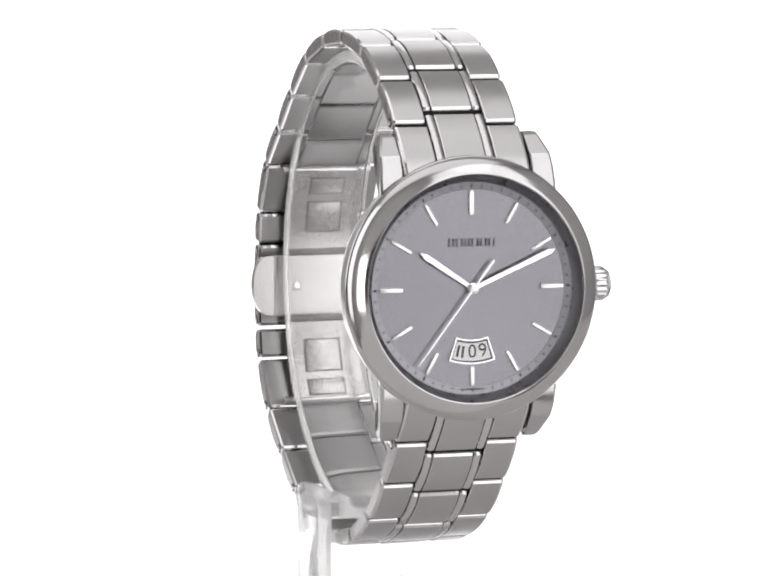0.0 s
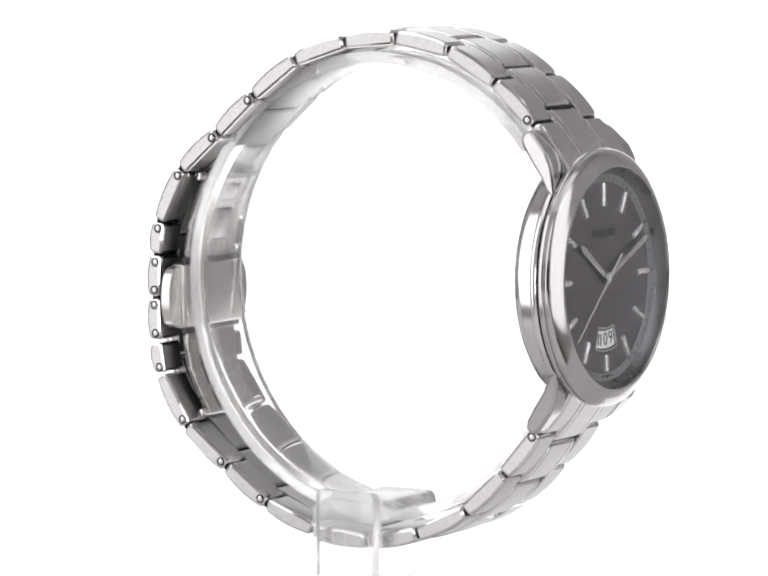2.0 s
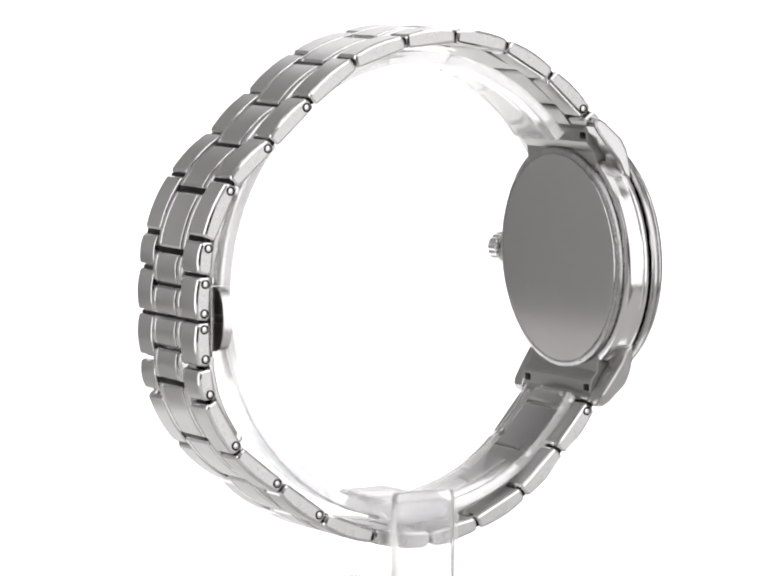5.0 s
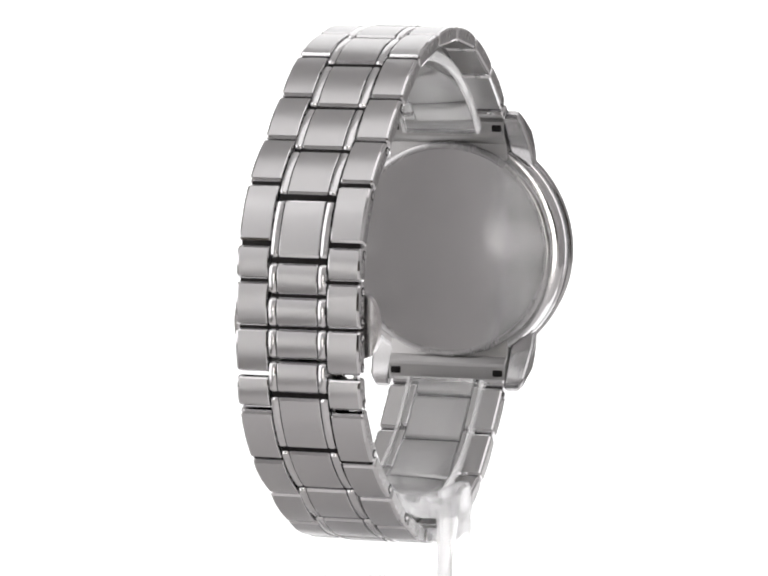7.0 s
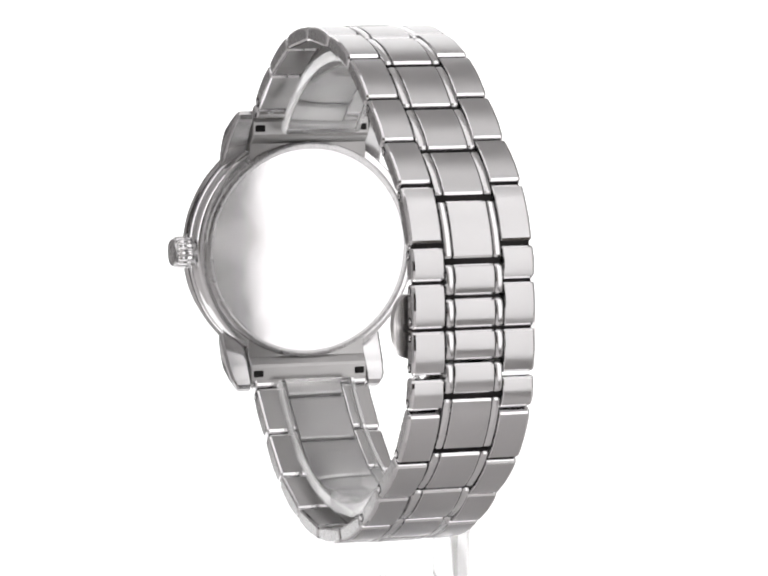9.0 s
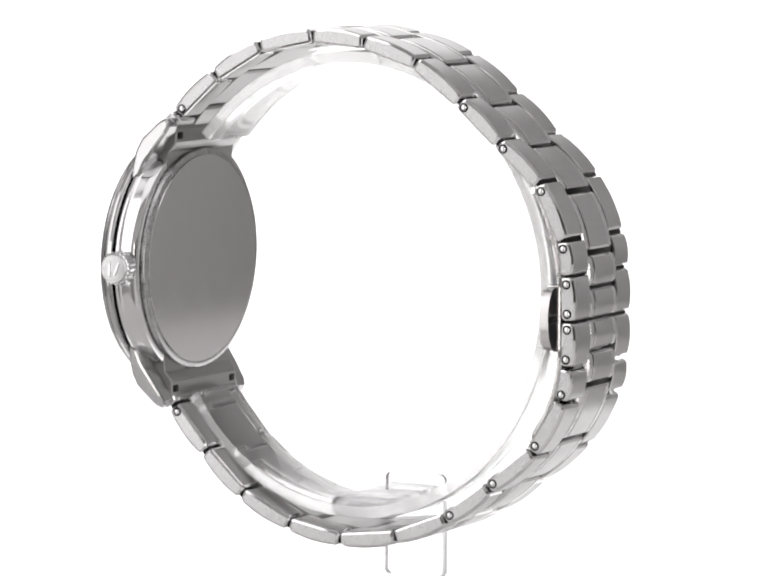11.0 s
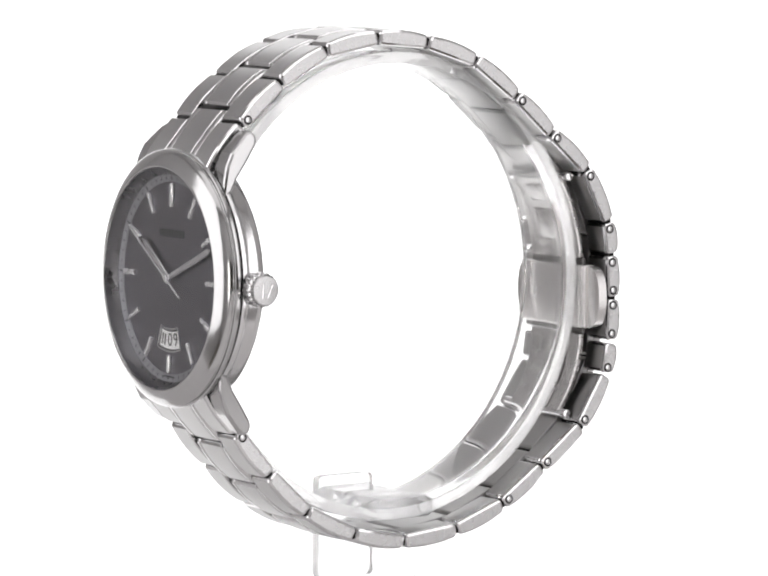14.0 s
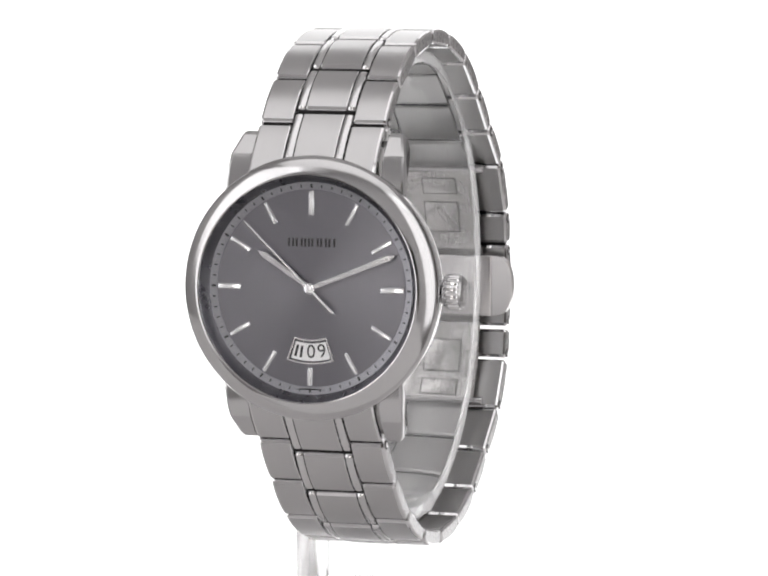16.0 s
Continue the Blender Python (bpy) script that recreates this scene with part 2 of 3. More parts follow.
slab("wall_east", (2.2, -2.6, -0.75), (2.3, 1.8, 2.0), ROOM, "dim brown studio wall", "wall")
slab("ceiling", (-2.3, -2.7, 2.0), (2.3, 1.9, 2.1), ROOM, "dim studio ceiling", "ceiling")
slab("studio_table", (-0.25, -0.055, -0.75), (0.25, 0.55, -0.0045), TABLE, "white table under the glowing sheet", "table")
# unseen white card, added so links facing the lens reflect something bright
slab("reflector_card", (-0.07, -0.62, -0.030), (0.07, -0.056, -0.0045), CARD, "narrow unseen white card, added to brighten links facing the lens", "table leaf")
# unseen white cloth tent round the table, added to bounce light; open in front of the lens
slab("tent_wall_west", (-1.02, -0.87, -0.75), (-1.01, 0.92, 1.2), CLOTH, "pale cloth side of the added light tent", "tent wall")
slab("tent_wall_east", (1.01, -0.87, -0.75), (1.02, 0.92, 1.2), CLOTH, "pale cloth side of the added light tent", "tent wall")
slab("tent_wall_front_west", (-1.01, -0.87, -0.75), (-0.42, -0.86, 1.2), CLOTH, "pale cloth front of the added light tent", "tent wall")
slab("tent_wall_front_east", (0.25, -0.87, -0.75), (1.01, -0.86, 1.2), CLOTH, "pale cloth front of the added light tent", "tent wall")
slab("tent_wall_front_top", (-0.42, -0.87, 0.31), (0.25, -0.86, 1.2), CLOTH, "pale cloth flap added above the lens opening", "tent wall")
slab("tent_wall_front_low", (-0.42, -0.87, -0.75), (0.25, -0.86, -0.12), CLOTH, "pale cloth added below the lens opening", "tent wall")
slab("tent_wall_back", (-1.02, 0.92, -0.75), (1.02, 0.93, 1.2), CLOTH, "pale cloth back of the added light tent", "tent wall")
slab("tent_roof", (-1.02, -0.87, 1.2), (1.02, 0.92, 1.21), CLOTH, "pale cloth roof of the added light tent", "tent roof")

# ---- wristwatch ----
watch = new("wristwatch")
tagged(watch, "stainless steel wristwatch with slate grey dial and link bracelet", "watch")

# case frame: x towards three o'clock, z towards twelve, -y out of the dial; leans back slightly
CASE = Matrix.Translation((0.30, 0, 3.75)) @ Matrix.Translation((0, -40, 0)) @ Matrix.Rotation(radians(-1.4), 4, "X") @ Matrix.Translation((0, 40, 0))


def case_parts():
    part("caseback", lathe([(r, 34.7 + 0.4 * (r / 17.9) ** 2) for r in (0, 2, 4, 6, 8, 10, 12, 14, 15, 16, 17, 17.5, 17.9)] + [(17.95, 35.3)]),
         MIRROR, watch, "mirror-polished slightly domed caseback", CASE)
    part("caseback_rim", lathe([(17.8, 35.28), (18.1, 35.22), (18.7, 35.28), (19.0, 35.42), (19.15, 35.7), (19.15, 36.1), (18.6, 36.25)]), SATIN, watch, "satin ring round the caseback", CASE)
    body = part("case_body", lathe([(18.4, 36.25), (19.8, 36.25), (20.3, 36.4), (20.55, 36.75), (20.6, 37.5), (20.6, 38.6), (20.65, 39.1), (20.8, 39.22), (20.92, 39.45), (20.92, 39.9), (20.8, 40.25), (20.4, 40.45), (18.5, 40.45)]),
                MIRROR, watch, "polished steel case band", CASE)
    part("groove", lathe([(19.8, 40.3), (19.85, 40.95), (18.9, 40.95)]), GAP_SHADE, body)
    bezel = part("bezel", lathe([(18.5, 40.75), (20.9, 40.75), (21.22, 40.88), (21.32, 41.15), (21.32, 41.55), (21.2, 41.78), (20.92, 41.85), (20.85, 42.0), (20.95, 42.12), (21.12, 42.2),
                                 (21.15, 42.4), (21.0, 42.7), (20.6, 43.12), (20.1, 43.5), (19.5, 43.84), (18.9, 44.14), (18.6, 44.30), (18.42, 44.34), (18.25, 44.28), (18.15, 44.05)]),
                 RING, watch, "polished stepped steel bezel", CASE, 18)
    part("inner_bevel", lathe([(18.16, 44.05), (17.9, 43.35), (17.3, 42.45), (17.05, 42.2), (17.0, 41.7)]), REHAUT, bezel, "dark sloped polished ring inside the bezel")
    # domed crystal
    out, inn = [], []
    for k in range(37):
        r = 18.1 * k / 36
        out.append((r, 44.75 - 0.50 * (r / 18.1) ** 2))
        inn.append((r, 43.95 - 0.40 * (r / 18.1) ** 2))
    glass = part("crystal", lathe(out + inn[::-1]), CRYSTAL, watch, "clear slightly domed watch glass", CASE)
    glass.visible_shadow = False


def lug(side, up):
    """One lug: outline in (forward, up), tapered at its tip."""
    prof = [(34.35, 24.2), (34.2, 23.4), (34.6, 22.4), (36.2, 20.0), (38.2, 17.2), (39.3, 14.9), (40.7, 14.2), (40.7, 16.8), (40.2, 19.2), (39.2, 21.3), (36.5, 24.2), (35.6, 24.75), (34.9, 24.8)]
    prof = [(-f, up * z) for f, z in prof]
    if up < 0:
        prof = prof[::-1]
    bm = prism(prof, 10.95, 15.0, (0.25, 0.5))
    # the outer flank leans in towards the tip
    for v in bm.verts:
        if v.co.x > 12.4:
            v.co.x -= max(0, abs(v.co.z) - 17) * 0.08 + max(0, abs(v.co.z) - 22) * 0.35
        if side < 0:
            v.co.x = -v.co.x
    part("lug", bm, LUG, watch, "faceted satin steel lug", CASE, 14)


def dial_parts():
    dial = part("dial", lathe([(0, 41.70), (17.5, 41.70), (17.5, 41.3), (0, 41.3)]), DIAL, watch, "slate grey sunray dial", CASE)
    part("minute_ring", lathe([(15.85, 41.71), (15.9, 41.80), (17.1, 42.1)]), CHAPTER, dial, "grey minute track ring")
    for k in range(60):
        bm = bmesh.new()
        big = k % 5 == 0
        w, h = (0.34, 0.70) if big else (0.22, 0.50)
        prism(rounded(0.10, h, 0.04, 1), -w / 2, w / 2, 0.02, bm)
        a = 2 * math.pi * k / 60
        bmesh.ops.transform(bm, matrix=Matrix.Rotation(a, 4, "Y") @ Matrix.Translation((0, -41.93, 16.42)) @ Matrix.Rotation(radians(13), 4, "X"), verts=bm.verts)
        part("minute_tick", bm, INK, dial)
    for k in range(12):
        r0, r1, w = (11.75, 15.6, 0.95) if k in (0, 3, 9) else (12.7, 15.6, 0.85) if k == 6 else (11.85, 15.55, 0.72)
        prof = [(-w / 2, 0), (w / 2, 0), (w / 2, 0.3), (w * 0.30, 0.5), (-w * 0.30, 0.5), (-w / 2, 0.3)]
        bm = bmesh.new()
        prism(prof, r0, r1, 0.06, bm)
        for f in bm.faces:
            f.material_index = 1 if abs(f.normal.z) > 0.9 and f.calc_center_median().z > 0.4 else 0
        # outline (x across, height): turn it so that it lies along the radius
        m = Matrix(((0, 1, 0, 0), (0, 0, -1, -41.70), (1, 0, 0, 0), (0, 0, 0, 1)))
        bmesh.ops.transform(bm, matrix=Matrix.Rotation(2 * math.pi * k / 12, 4, "Y") @ m, verts=bm.verts)
        part("hour_marker", bm, (MARK, POLISHED), dial, "applied polished steel baton")
    # maker's mark as pairs of plain dark bars
    x = -3.95
    for w in (1.05, 1.2, 0.95, 1.25, 1.15, 1.15):
        for dx in (0.0, w - 0.34):
            bm = bmesh.new()
            prism(rounded(0.03, 1.35, 0.012, 1), -0.17, 0.17, 0.0, bm)
            bmesh.ops.translate(bm, vec=(x + dx + 0.17, -41.735, 7.35), verts=bm.verts)
            part("maker_mark_bar", bm, INK, dial, "plain dark printed bar")
        x += w + 0.24
    date_window(dial)


def sector(r0, r1, half, f0, f1, hole=None, steps=14):
    """A piece of a flat ring below the hub; with a hole it is a frame."""
    bm = bmesh.new()

    def loop(a0, a1, h, f):
        pts = [(a1, -h + 2 * h * k / steps) for k in range(steps + 1)] + [(a0, h - 2 * h * k / steps) for k in range(steps + 1)]
        return [bm.verts.new((r * math.sin(radians(d)), -f, -r * math.cos(radians(d)))) for r, d in pts]

    lo, hi = loop(r0, r1, half, f0), loop(r0, r1, half, f1)
    n = len(lo)
    if hole:
        lo2, hi2 = loop(*hole, f0), loop(*hole, f1)
        for i in range(n):
            j = (i + 1) % n
            bm.faces.new((hi[i], hi[j], hi2[j], hi2[i]))
            bm.faces.new((hi2[i], hi2[j], lo2[j], lo2[i]))
            bm.faces.new((lo[i], lo[j], hi[j], hi[i]))
    else:
        bm.faces.new(hi)
        bm.faces.new(lo[::-1])
        for i in range(n):
            j = (i + 1) % n
            bm.faces.new((lo[i], lo[j], hi[j], hi[i]))
    return bm


def date_window(dial):
    part("date_recess", sector(8.4, 12.1, 18.5, 41.66, 41.712), RECESS, dial)
    part("date_disc", sector(8.85, 11.7, 16.3, 41.66, 41.72), WHITE_PRINT, dial, "white date disc with dark digits")
    part("date_frame", sector(8.25, 12.2, 19.0, 41.70, 41.95, (8.52, 11.95, 17.5)), HAND, dial, "raised steel date window frame")
    for deg, w in ((-13.2, 0.4), (-8.6, 0.4)):
        bm = bmesh.new()
        prism(rounded(0.03, 1.9, 0.012, 1), -w / 2, w / 2, 0.0, bm)
        bmesh.ops.transform(bm, matrix=Matrix.Rotation(radians(-deg), 4, "Y") @ Matrix.Translation((0, -41.735, -10.3)), verts=bm.verts)
        part("date_stroke", bm, INK, dial)
    for text, deg in (("0", -0.4), ("9", -10.6)):
        cu = bpy.data.curves.new("date_digit", "FONT")
        cu.body, cu.size, cu.extrude, cu.align_x, cu.align_y = text, 3.05 * MM, 0.02 * MM, "CENTER", "CENTER"
        cu.materials.append(INK)
        ob = new("date_digit", cu)
        ob.parent = dial
        ob.matrix_local = Matrix.Rotation(radians(deg), 4, "Y") @ Matrix.Translation((0, -41.74 * MM, -10.25 * MM)) @ Matrix.Rotation(radians(90), 4, "X")


def hand(name, outline, f, thick, mat, label):
    """A hand that points up from the hub; outline in (x, z)."""
    bm = bmesh.new()
    lo = [bm.verts.new((x, 0, z)) for x, z in outline]
    hi = [bm.verts.new((x * 0.75, -thick, z)) for x, z in outline]
    n = len(outline)
    for i in range(n):
        j = (i + 1) % n
        bm.faces.new((lo[i], lo[j], hi[j], hi[i]))
    bm.faces.new(hi)
    bm.faces.new(lo[::-1])
    hub = 0.9 if name != "second_hand" else 0.62
    lathe([(0, -0.02), (hub, -0.02), (hub, thick), (hub * 0.8, thick + 0.06), (0, thick + 0.06)], 24, bm)
    ob = part(name, bm, mat, watch, label)
    return ob


def dial_pose(f, degrees):
    m = CASE @ Matrix.Translation((0, -f, 0)) @ Matrix.Rotation(radians(degrees), 4, "Y")
    m.translation = m.translation * MM
    return m


case_parts()
for sx in (-1, 1):
    for up in (-1, 1):
        lug(sx, up)
dial_parts()
hour_hand = hand("hour_hand", [(-0.42, 0), (-0.62, 9.4), (0, 10.7), (0.62, 9.4), (0.42, 0)], 42.25, 0.16, HAND, "polished steel hour hand")
minute_hand = hand("minute_hand", [(-0.42, 0), (-0.58, 14.2), (0, 15.4), (0.58, 14.2), (0.42, 0)], 42.55, 0.16, HAND, "polished steel minute hand")
second_hand = hand("second_hand", [(-0.24, -5.6), (-0.18, 0), (-0.13, 15.2), (0.13, 15.2), (0.18, 0), (0.24, -5.6)], 42.85, 0.12, MARK, "thin steel seconds hand")


def crown():
    m = CASE @ Matrix.Translation((0, -38.25, -0.15)) @ Matrix.Rotation(radians(90), 4, "Z")
    # forward of the lathe (-y) turns to +x
    head = part("crown", lathe([(0, 21.3), (2.3, 21.3), (2.65, 21.5), (2.8, 21.9), (2.8, 23.5), (2.65, 23.9), (2.5, 24.05)], 144, None, 0.03, 20),
                POLISHED, watch, "fluted polished winding crown", m, 25)
    part("crown_cap", lathe([(2.52, 23.85), (2.5, 24.25), (2.3, 24.5), (1.2, 24.62), (0, 24.66)], 48), SATIN, head, "satin domed crown cap")
    part("crown_stem", lathe([(1.9, 20.0), (1.9, 21.5)], 40), SATIN, head)
    for x, lean in ((-0.62, 2), (0.72, 22)):
        bm = bmesh.new()
        prism(rounded(0.2, 2.5, 0.08, 1), -0.2, 0.2, 0.03, bm)
        bmesh.ops.transform(bm, matrix=Matrix.Translation((x, -24.62, -0.1)) @ Matrix.Rotation(radians(lean), 4, "Y"), verts=bm.verts)
        part("crown_mark", bm, POLISHED, head)


crown()


def end_blocks():
    """Solid inner half of each end link, filling the space between the lugs."""
    outline = [(36.3, 15.2), (35.9, 18.9), (34.75, 20.1), (34.55, 20.6), (34.5, 22.8), (34.8, 23.4), (35.4, 23.6), (37.4, 22.6), (39.0, 20.3), (39.5, 15.2)]
    for up in (-1, 1):
        prof = [(-f, up * z) for f, z in outline]
        block = part("end_block", prism(prof[::up], -10.85, 10.85, 0.2), INNER_SHADE, watch, "satin inner block of the end link, darkened for shade", CASE, 20)
        for sx in (-1, 1):
            # near-black block painted as the shade of a notch
            bm = prism(rounded(2.0, 1.5, 0.35, 3), sx * 9.5 - 0.95, sx * 9.5 + 0.95, 0.15)
            bmesh.ops.translate(bm, vec=(0, -35.46, up * 21.7), verts=bm.verts)
            part("bar_socket", bm, GAP_SHADE, block, "near-black block standing in for a shaded spring bar notch")


end_blocks()

# ---- bracelet: joints of the side links as (forward, up), from the upper lugs round to the lower ones ----
JOINTS = [(40.88, 20.39), (34.2, 29.16), (26.8, 35.9), (18.06, 40.97), (7.95, 42.9), (-1.81, 42.0), (-11.55, 38.76), (-19.84, 32.55), (-27.06, 25.98),
          (-34.41, 19.55), (-38.9, 10.4), (-39.6, 4.6), (-39.9, -2.8), (-39.6, -10.3), (-38.6, -16.1), (-33.42, -24.69), (-25.32, -31.17),
          (-17.31, -36.95), (-7.92, -40.59), (2.63, -41.75), (12.5, -39.87), (21.66, -35.3), (28.89, -28.5), (35.21, -21.02), (41.39, -12.66)]
SEAM = 12
HALF, MIDDLE, STRIPE = 10.65, 4.95, 1.5


def on_path(u):
    """A point of the smooth bracelet line; u counts joints."""
    i = min(max(int(math.floor(u)), 0), len(JOINTS) - 2)
    t = u - i
    p = [Vector(JOINTS[min(max(j, 0), len(JOINTS) - 1)]) for j in (i - 1, i, i + 1, i + 2)]
    return 0.5 * (2 * p[1] + (p[2] - p[0]) * t + (2 * p[0] - 5 * p[1] + 4 * p[2] - p[3]) * t * t + (3 * p[1] - p[0] - 3 * p[2] + p[3]) * t ** 3)


def link_frame(a, b):
    """Frame of a link between two points (forward, up): y along the bracelet, z outwards."""
    mid, d = (a + b) / 2, (b - a)
    s = Vector((0, -d.x, d.y)).normalized()
    h = Vector((1, 0, 0)).cross(s)
    return Matrix(((1, s.x, h.x, 0), (0, s.y, h.y, -mid.x), (0, s.z, h.z, mid.y), (0, 0, 0, 1))), d.length


def link_outline(length, thick, arch, gap, lift=0.0):
    """Side outline of a link: flat inside, arched outside, rounded ends."""
    a = length / 2 - gap
    r = thick * 0.22
    out = []
    for k in range(11):
        y = -a + r * 0.7 + (2 * a - 1.4 * r) * k / 10
        out.append((y, thick / 2 - arch * (y / a) ** 2))
    end = thick / 2 - arch
    out = [(-a, end - r * 0.9), (-a + r * 0.2, end - r * 0.35)] + out + [(a - r * 0.2, end - r * 0.35), (a, end - r * 0.9)]
    out += [(a, -thick / 2 + r), (a - r * 0.3, -thick / 2 + r * 0.3), (a - r, -thick / 2), (-a + r, -thick / 2), (-a + r * 0.3, -thick / 2 + r * 0.3), (-a, -thick / 2 + r)]
    return [(y, z + lift) for y, z in out[::-1]]


def bracelet():
    pinned = {1: (-1,), 7: (-1,), 8: (-1,), 9: (-1,), 10: (-1,), 11: (-1, 1), 12: (-1, 1), 13: (1,), 14: (1,), 15: (1,), 16: (1,), 22: (1,)}
    for k in range(len(JOINTS) - 1):
        a, b = Vector(JOINTS[k]), Vector(JOINTS[k + 1])
        m, length = link_frame(a, b)
        prof = link_outline(length, 2.85, 0.52, 0.34 if k in (13,) else 0.10 if k == 11 else 0.17 if k in (12, 14) else 0.19, 0.19)
        for sx in (-1, 1):
            x0, x1 = (MIDDLE + 0.17, HALF) if sx > 0 else (-HALF, -MIDDLE - 0.17)
            side = part("side_link", prism(prof, x0, x1, (0.20, 0.48) if sx > 0 else (0.48, 0.20), shine=True), (BRUSHED, POLISHED, SATIN, INNER_SHADE), watch, m=m, angle=13)
            for way in pinned.get(k, ()):
                place = Matrix.Translation((sx * (HALF + 0.02), way * (length / 2 - 1.3), -0.1)) @ Matrix.Rotation(radians(90 * sx), 4, "Z")
                for nm, outline, mt in (("pin_hole", [(0.78, -0.3), (0.78, 0.0), (0, 0.0)], GAP_SHADE),
                                        ("pin", [(0.50, -0.3), (0.50, 0.04), (0.40, 0.10), (0, 0.10)], POLISHED)):
                    bm = lathe(outline, 20)
                    bmesh.ops.transform(bm, matrix=place, verts=bm.verts)
                    part(nm, bm, mt, side, "polished bracelet pin end" if nm == "pin" else "")
        # knuckle inside each joint, near-black to stand in for shade in the gap
        if k:
            bm = bmesh.new()
            for x0, x1 in ((-4.6, 4.6) if k in (13, 14) else (-HALF + 0.55, HALF - 0.55),):
                prism(rounded(1.5, 1.3, 0.5, 2), x0, x1, 0.1, bm)
            j = Matrix.Translation((0, -a.x, a.y))
            part("joint_bar", bm, GAP_SHADE, watch, m=j @ m.to_3x3().to_4x4())
        # centre pieces sit nearer to the clasp than the side pieces
        prev = (Vector(JOINTS[k]) - Vector(JOINTS[k - 1])).length if k else length
        shift = 2.45
        if k < SEAM:
            u0 = k + shift / length if k else 0.0
            nxt = (Vector(JOINTS[k + 2]) - b).length
            u1 = k + 1 + (shift / nxt if k + 1 < SEAM else 0)
        else:
            u0 = k - (shift / prev if k > SEAM else 0)
            u1 = k + 1 - (shift / length if k + 2 < len(JOINTS) else 0)
        p, q = on_path(u0), on_path(u1)
        if k == 0:
            p = a
        mc, lc = link_frame(p, q)
        # near-black bar behind the centre gap stands in for its shade
        if k and k != SEAM:
            bar = prism(rounded(1.7, 1.5, 0.4, 2), -MIDDLE + 0.15, MIDDLE - 0.15, 0.1)
            edge = p if k < SEAM else q
            part("joint_bar", bar, GAP_SHADE, watch, m=Matrix.Translation((0, -edge.x, edge.y)) @ mc.to_3x3().to_4x4())
        prof = link_outline(lc, 2.95, 0.54, 0.10 if k in (11, 12) else 0.18 if 9 < k < 15 else 0.27, 0.25)
        top = [(y, max(z, -0.1)) for y, z in prof]
        bm = prism(top, -MIDDLE + STRIPE, MIDDLE - STRIPE, 0.14, shine=True)
        plate = [(y, min(z, 0.2)) for y, z in prof]
        done = set(bm.faces)
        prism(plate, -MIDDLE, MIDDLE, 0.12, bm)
        # inner plate takes the steel darkened for shade
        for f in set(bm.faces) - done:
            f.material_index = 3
        centre = part("centre_link", bm, (BRUSHED, POLISHED, SATIN, INNER_SHADE), watch, m=mc, angle=13)
        for sx in (-1, 1):
            x0, x1 = (MIDDLE - STRIPE + 0.06, MIDDLE) if sx > 0 else (-MIDDLE, -MIDDLE + STRIPE - 0.06)
            bm = prism([(y, z - 0.03) for y, z in top], x0, x1, 0.42)
            part("accent_strip", bm, ACCENT, centre, "polished rounded accent strip")


bracelet()


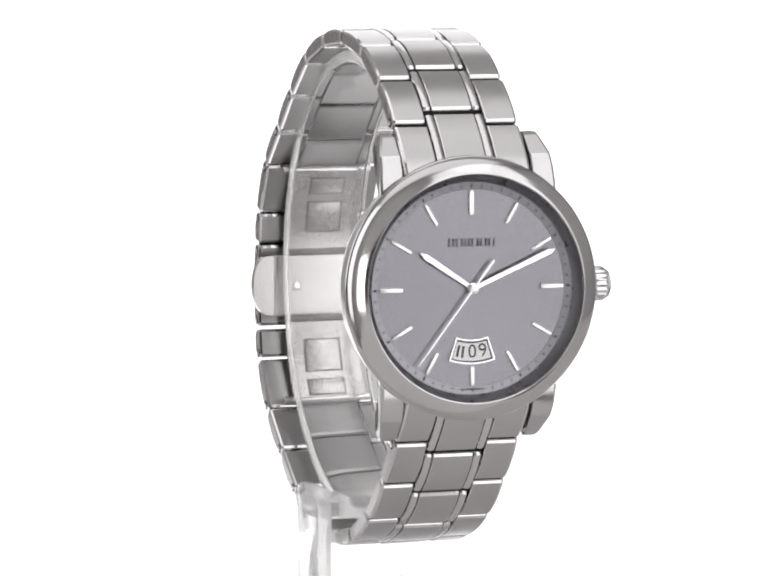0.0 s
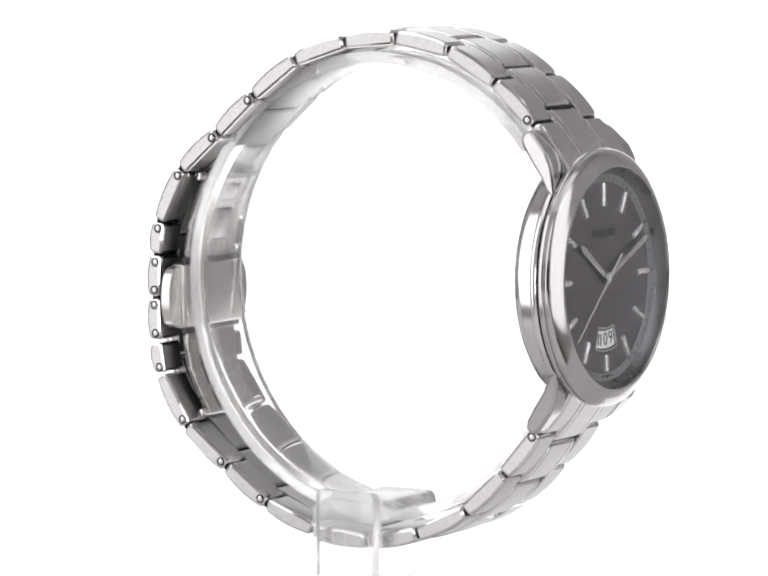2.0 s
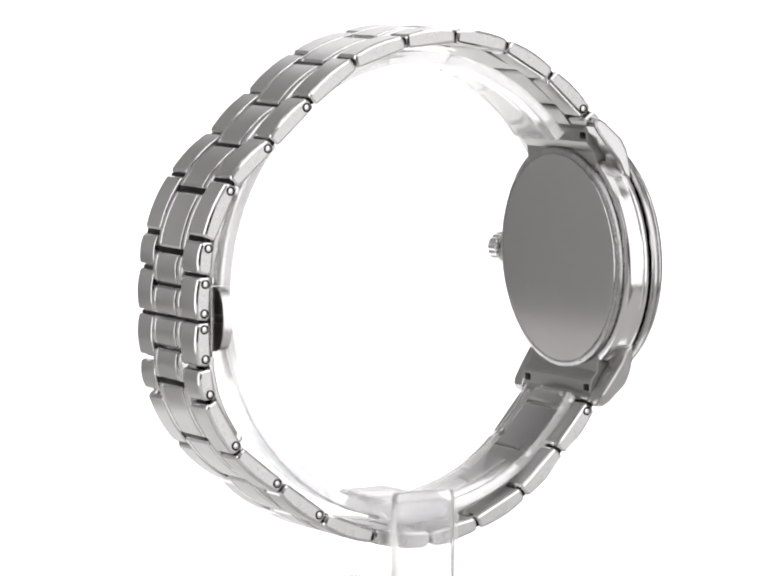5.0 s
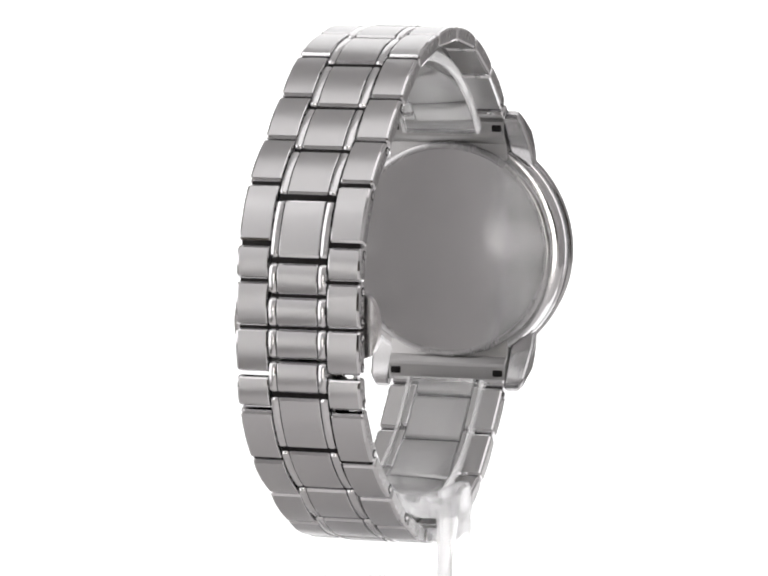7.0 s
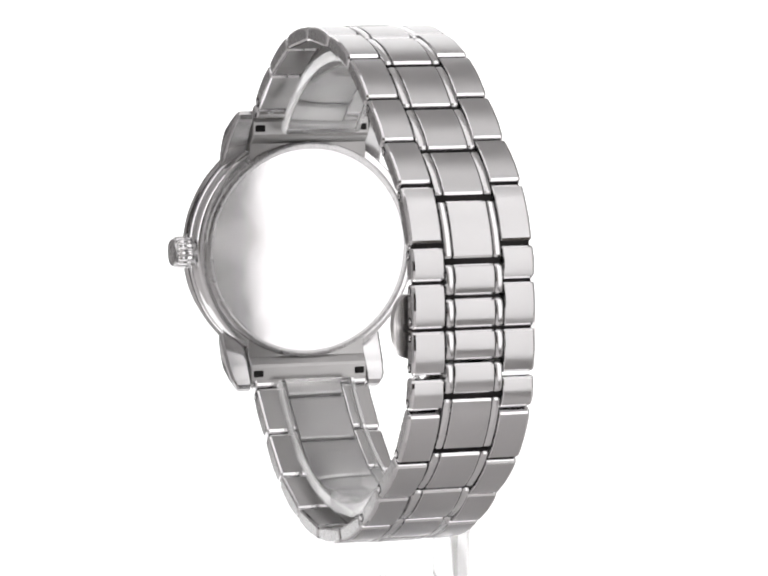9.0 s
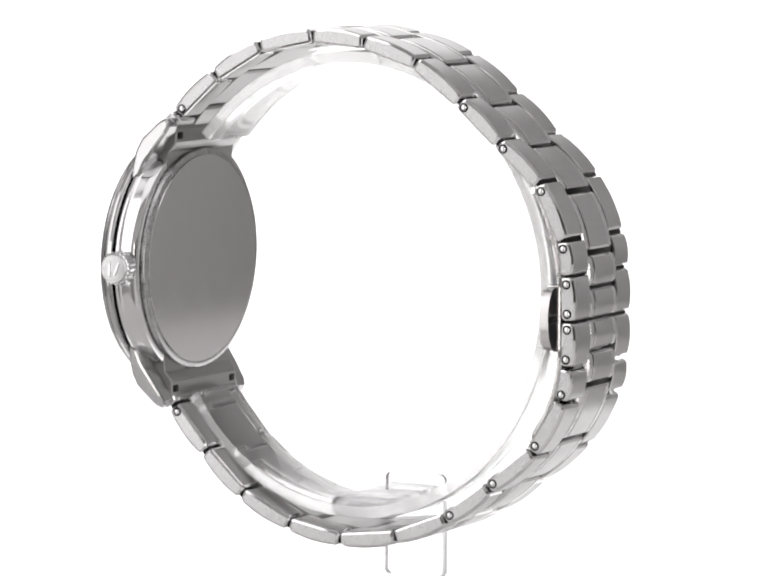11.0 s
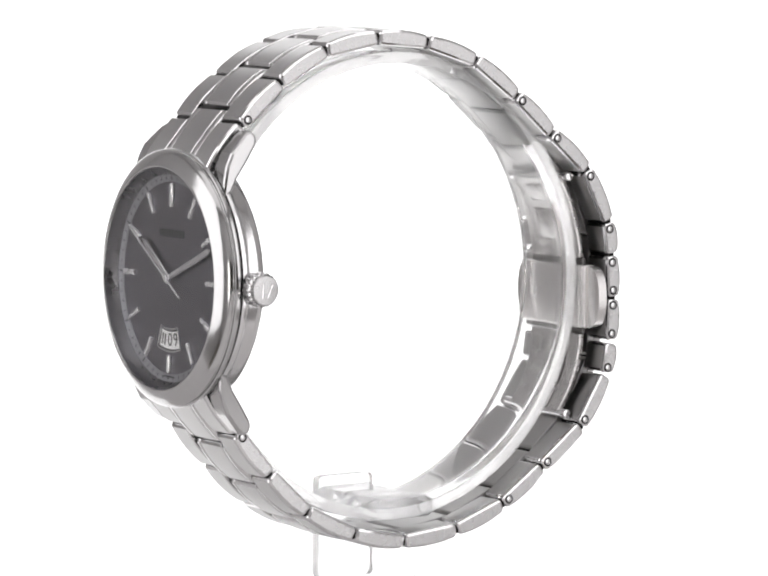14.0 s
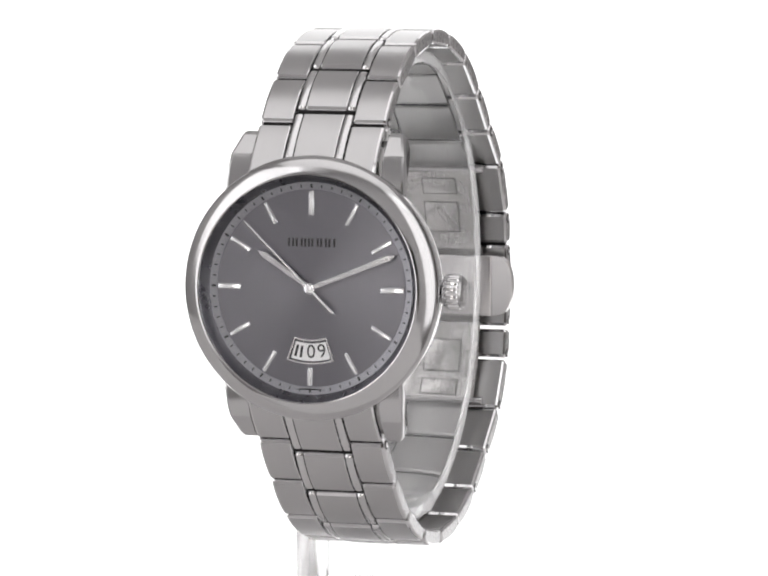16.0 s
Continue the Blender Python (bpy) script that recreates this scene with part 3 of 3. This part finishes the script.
def clasp():
    """Butterfly clasp inside the back of the bracelet: a box with two push tabs and two folding blades."""
    bm = bmesh.new()
    prism(rounded(2.7, 11.0, 0.5), -8.6, 8.6, 0.4, bm)
    box = part("clasp_box", bm, CLASP, watch, "brushed steel clasp box", Matrix.Translation((0, 36.3, -2.6)))
    for sx in (-1, 1):
        bm = bmesh.new()
        out = [(4.0 * max(0.0, math.cos(radians(a))) ** 0.6 + 8.4, 5.3 * math.sin(radians(a))) for a in range(-90, 91, 10)]
        lo = [bm.verts.new((sx * x, -0.75, z)) for x, z in out]
        hi = [bm.verts.new((sx * x, 0.85, z)) for x, z in out]
        n = len(out)
        for i in range(n):
            j = (i + 1) % n
            bm.faces.new((lo[i], lo[j], hi[j], hi[i]))
        bm.faces.new(hi)
        bm.faces.new(lo[::-1])
        part("push_tab", bm, CLASP, box, "rounded satin push tab")
        # dark bar stands in for the shade between box and blade
        bm = prism(rounded(0.7, 1.3, 0.2, 2), -6.6, 6.6, 0.1)
        bmesh.ops.translate(bm, vec=(0, 0.15, sx * 5.9), verts=bm.verts)
        part("hinge_shade_bar", bm, SLOT, box, "dark bar standing in for shade in the clasp hinge gap")
        bm = lathe([(0.85, 1.3), (0.85, 1.40), (0.7, 1.46), (0.6, 1.38), (0, 1.40)], 24)
        bmesh.ops.translate(bm, vec=(sx * 4.6, 0, 0), verts=bm.verts)
        part("rivet", bm, POLISHED, box)
    for sign, path in ((1, [(36.55, 4.0), (36.4, 6.0), (35.6, 10.0), (34.2, 14.2), (32.3, 18.3)]), (-1, [(36.7, -9.3), (36.6, -11.4), (35.8, -15.2), (34.25, -19.0), (31.95, -22.8)])):
        path = path if sign < 0 else path[::-1]
        blade = part("clasp_blade", strip([(y, z) for y, z in path], 1.0 if sign > 0 else 1.0, -6.3, 6.3), BLADE, watch, "curved brushed folding clasp blade")
        pin_y, pin_z = (32.4, 18.2) if sign > 0 else (32.05, -22.7)
        bm = prism(rounded(1.5, 1.5, 0.7), -8.0, 8.0, 0.15)
        bmesh.ops.translate(bm, vec=(0, pin_y, pin_z), verts=bm.verts)
        part("hinge_tube", bm, POLISHED, blade)
        plates = ((9.7, 5.4, 34.45, 14.7), (15.4, 2.9, 32.54, 24.6)) if sign > 0 else ((-15.2, 5.6, 34.45, 17.7), (-20.7, 2.8, 32.02, 31))
        for zc, hh, yy, tilt in plates:
            at = Matrix.Translation((0, yy + 0.16, zc)) @ Matrix.Rotation(radians(tilt * sign), 4, "X")
            # the groove is a darker frame that paints the shade round the plate
            for nm, w, h, d, mt in (("groove", 3.1, hh + 0.45, 0.46, SLOT), ("raised_plate", 2.85, hh, 0.62, BLADE)):
                bm = prism(rounded(d, h, 0.1, 2), -w, w, 0.08)
                bmesh.ops.transform(bm, matrix=at, verts=bm.verts)
                part(nm, bm, mt, blade)


clasp()

# ---- clear acrylic display stand: open ring, arm, post and foot ----
stand = new("display_stand")
tagged(stand, "clear acrylic watch stand holding the bracelet open", "display stand")


def display_stand():
    path = []
    for k in range(57):
        a = radians(39 + (328 - 39) * k / 56)
        path.append((-37.4 * math.cos(a) - 2.6, 39.4 * math.sin(a) + 0.9))
    band = part("ring_band", strip(path, 1.9, -6.4, 6.6, 0.1), BAND, stand, "clear bent acrylic band")
    for x0, x1 in ((-7.0, -6.42), (6.62, 7.2)):
        part("band_edge", strip(path, 1.9, x0, x1, 0.15), FROST, band, "frosted white acrylic edge")
    bm = prism([(y + -0.4, z) for y, z in rounded(11.4, 3.5, 1.5, 5)], -12.2, 7.5, 0.4)
    bmesh.ops.translate(bm, vec=(0, 0, -36.6), verts=bm.verts)
    part("arm", bm, ACRYLIC, stand, "clear rounded acrylic arm")
    prof = rounded(11.4, 18.0, 1.0, 4)
    bm = prism([(y - 0.4, z) for y, z in prof], -13.8, -11.2, 0.75)
    bmesh.ops.translate(bm, vec=(0, 0, -42.0), verts=bm.verts)
    post = part("post", bm, POST, stand, "clear flat acrylic post")
    for y in (-6.35, 5.55):
        bm = prism([(y + a, b - 43.0) for a, b in rounded(0.45, 14.5, 0.15, 2)], -13.7, -11.4, 0.1)
        part("post_edge", bm, FROST, post, "frosted acrylic edge")
    bm = prism([(y - 0.4, z) for y, z in rounded(24.0, 2.4, 0.6, 3)], -15.0, 14.0, 0.5)
    bmesh.ops.translate(bm, vec=(0, 0, -52.25), verts=bm.verts)
    part("foot_plate", bm, ACRYLIC, stand, "clear acrylic foot plate")
    for ob in stand.children_recursive:
        ob.visible_shadow = False


display_stand()


# ---- movement ----
def motions():
    """The stand and the watch turn together at a steady rate; the pointers run."""
    turn = []
    for k in range(161):
        t = k / 10
        turn.append((t, pose(0, 0, LIFT, 0, 0, 18.8 + 20.26 * t)))
    off = Matrix.Translation((0.3 * MM, 0, 0))
    walk(watch, [(t, m @ off) for t, m in turn])
    walk(stand, turn)
    walk(hour_hand, [(0.0, dial_pose(42.25, 303.6)), (16.0, dial_pose(42.25, 303.75))])
    walk(minute_hand, [(0.0, dial_pose(42.55, 66.8)), (8.0, dial_pose(42.55, 67.6)), (16.0, dial_pose(42.55, 68.4))])
    ticks, angle = [(0.0, dial_pose(42.85, 217.8))], 217.8
    for k in range(16):
        ticks.append((k + 0.2, dial_pose(42.85, angle)))
        angle += 6
        ticks.append((k + 0.3, dial_pose(42.85, angle)))
    ticks.append((16.0, dial_pose(42.85, angle)))
    walk(second_hand, ticks)


motions()
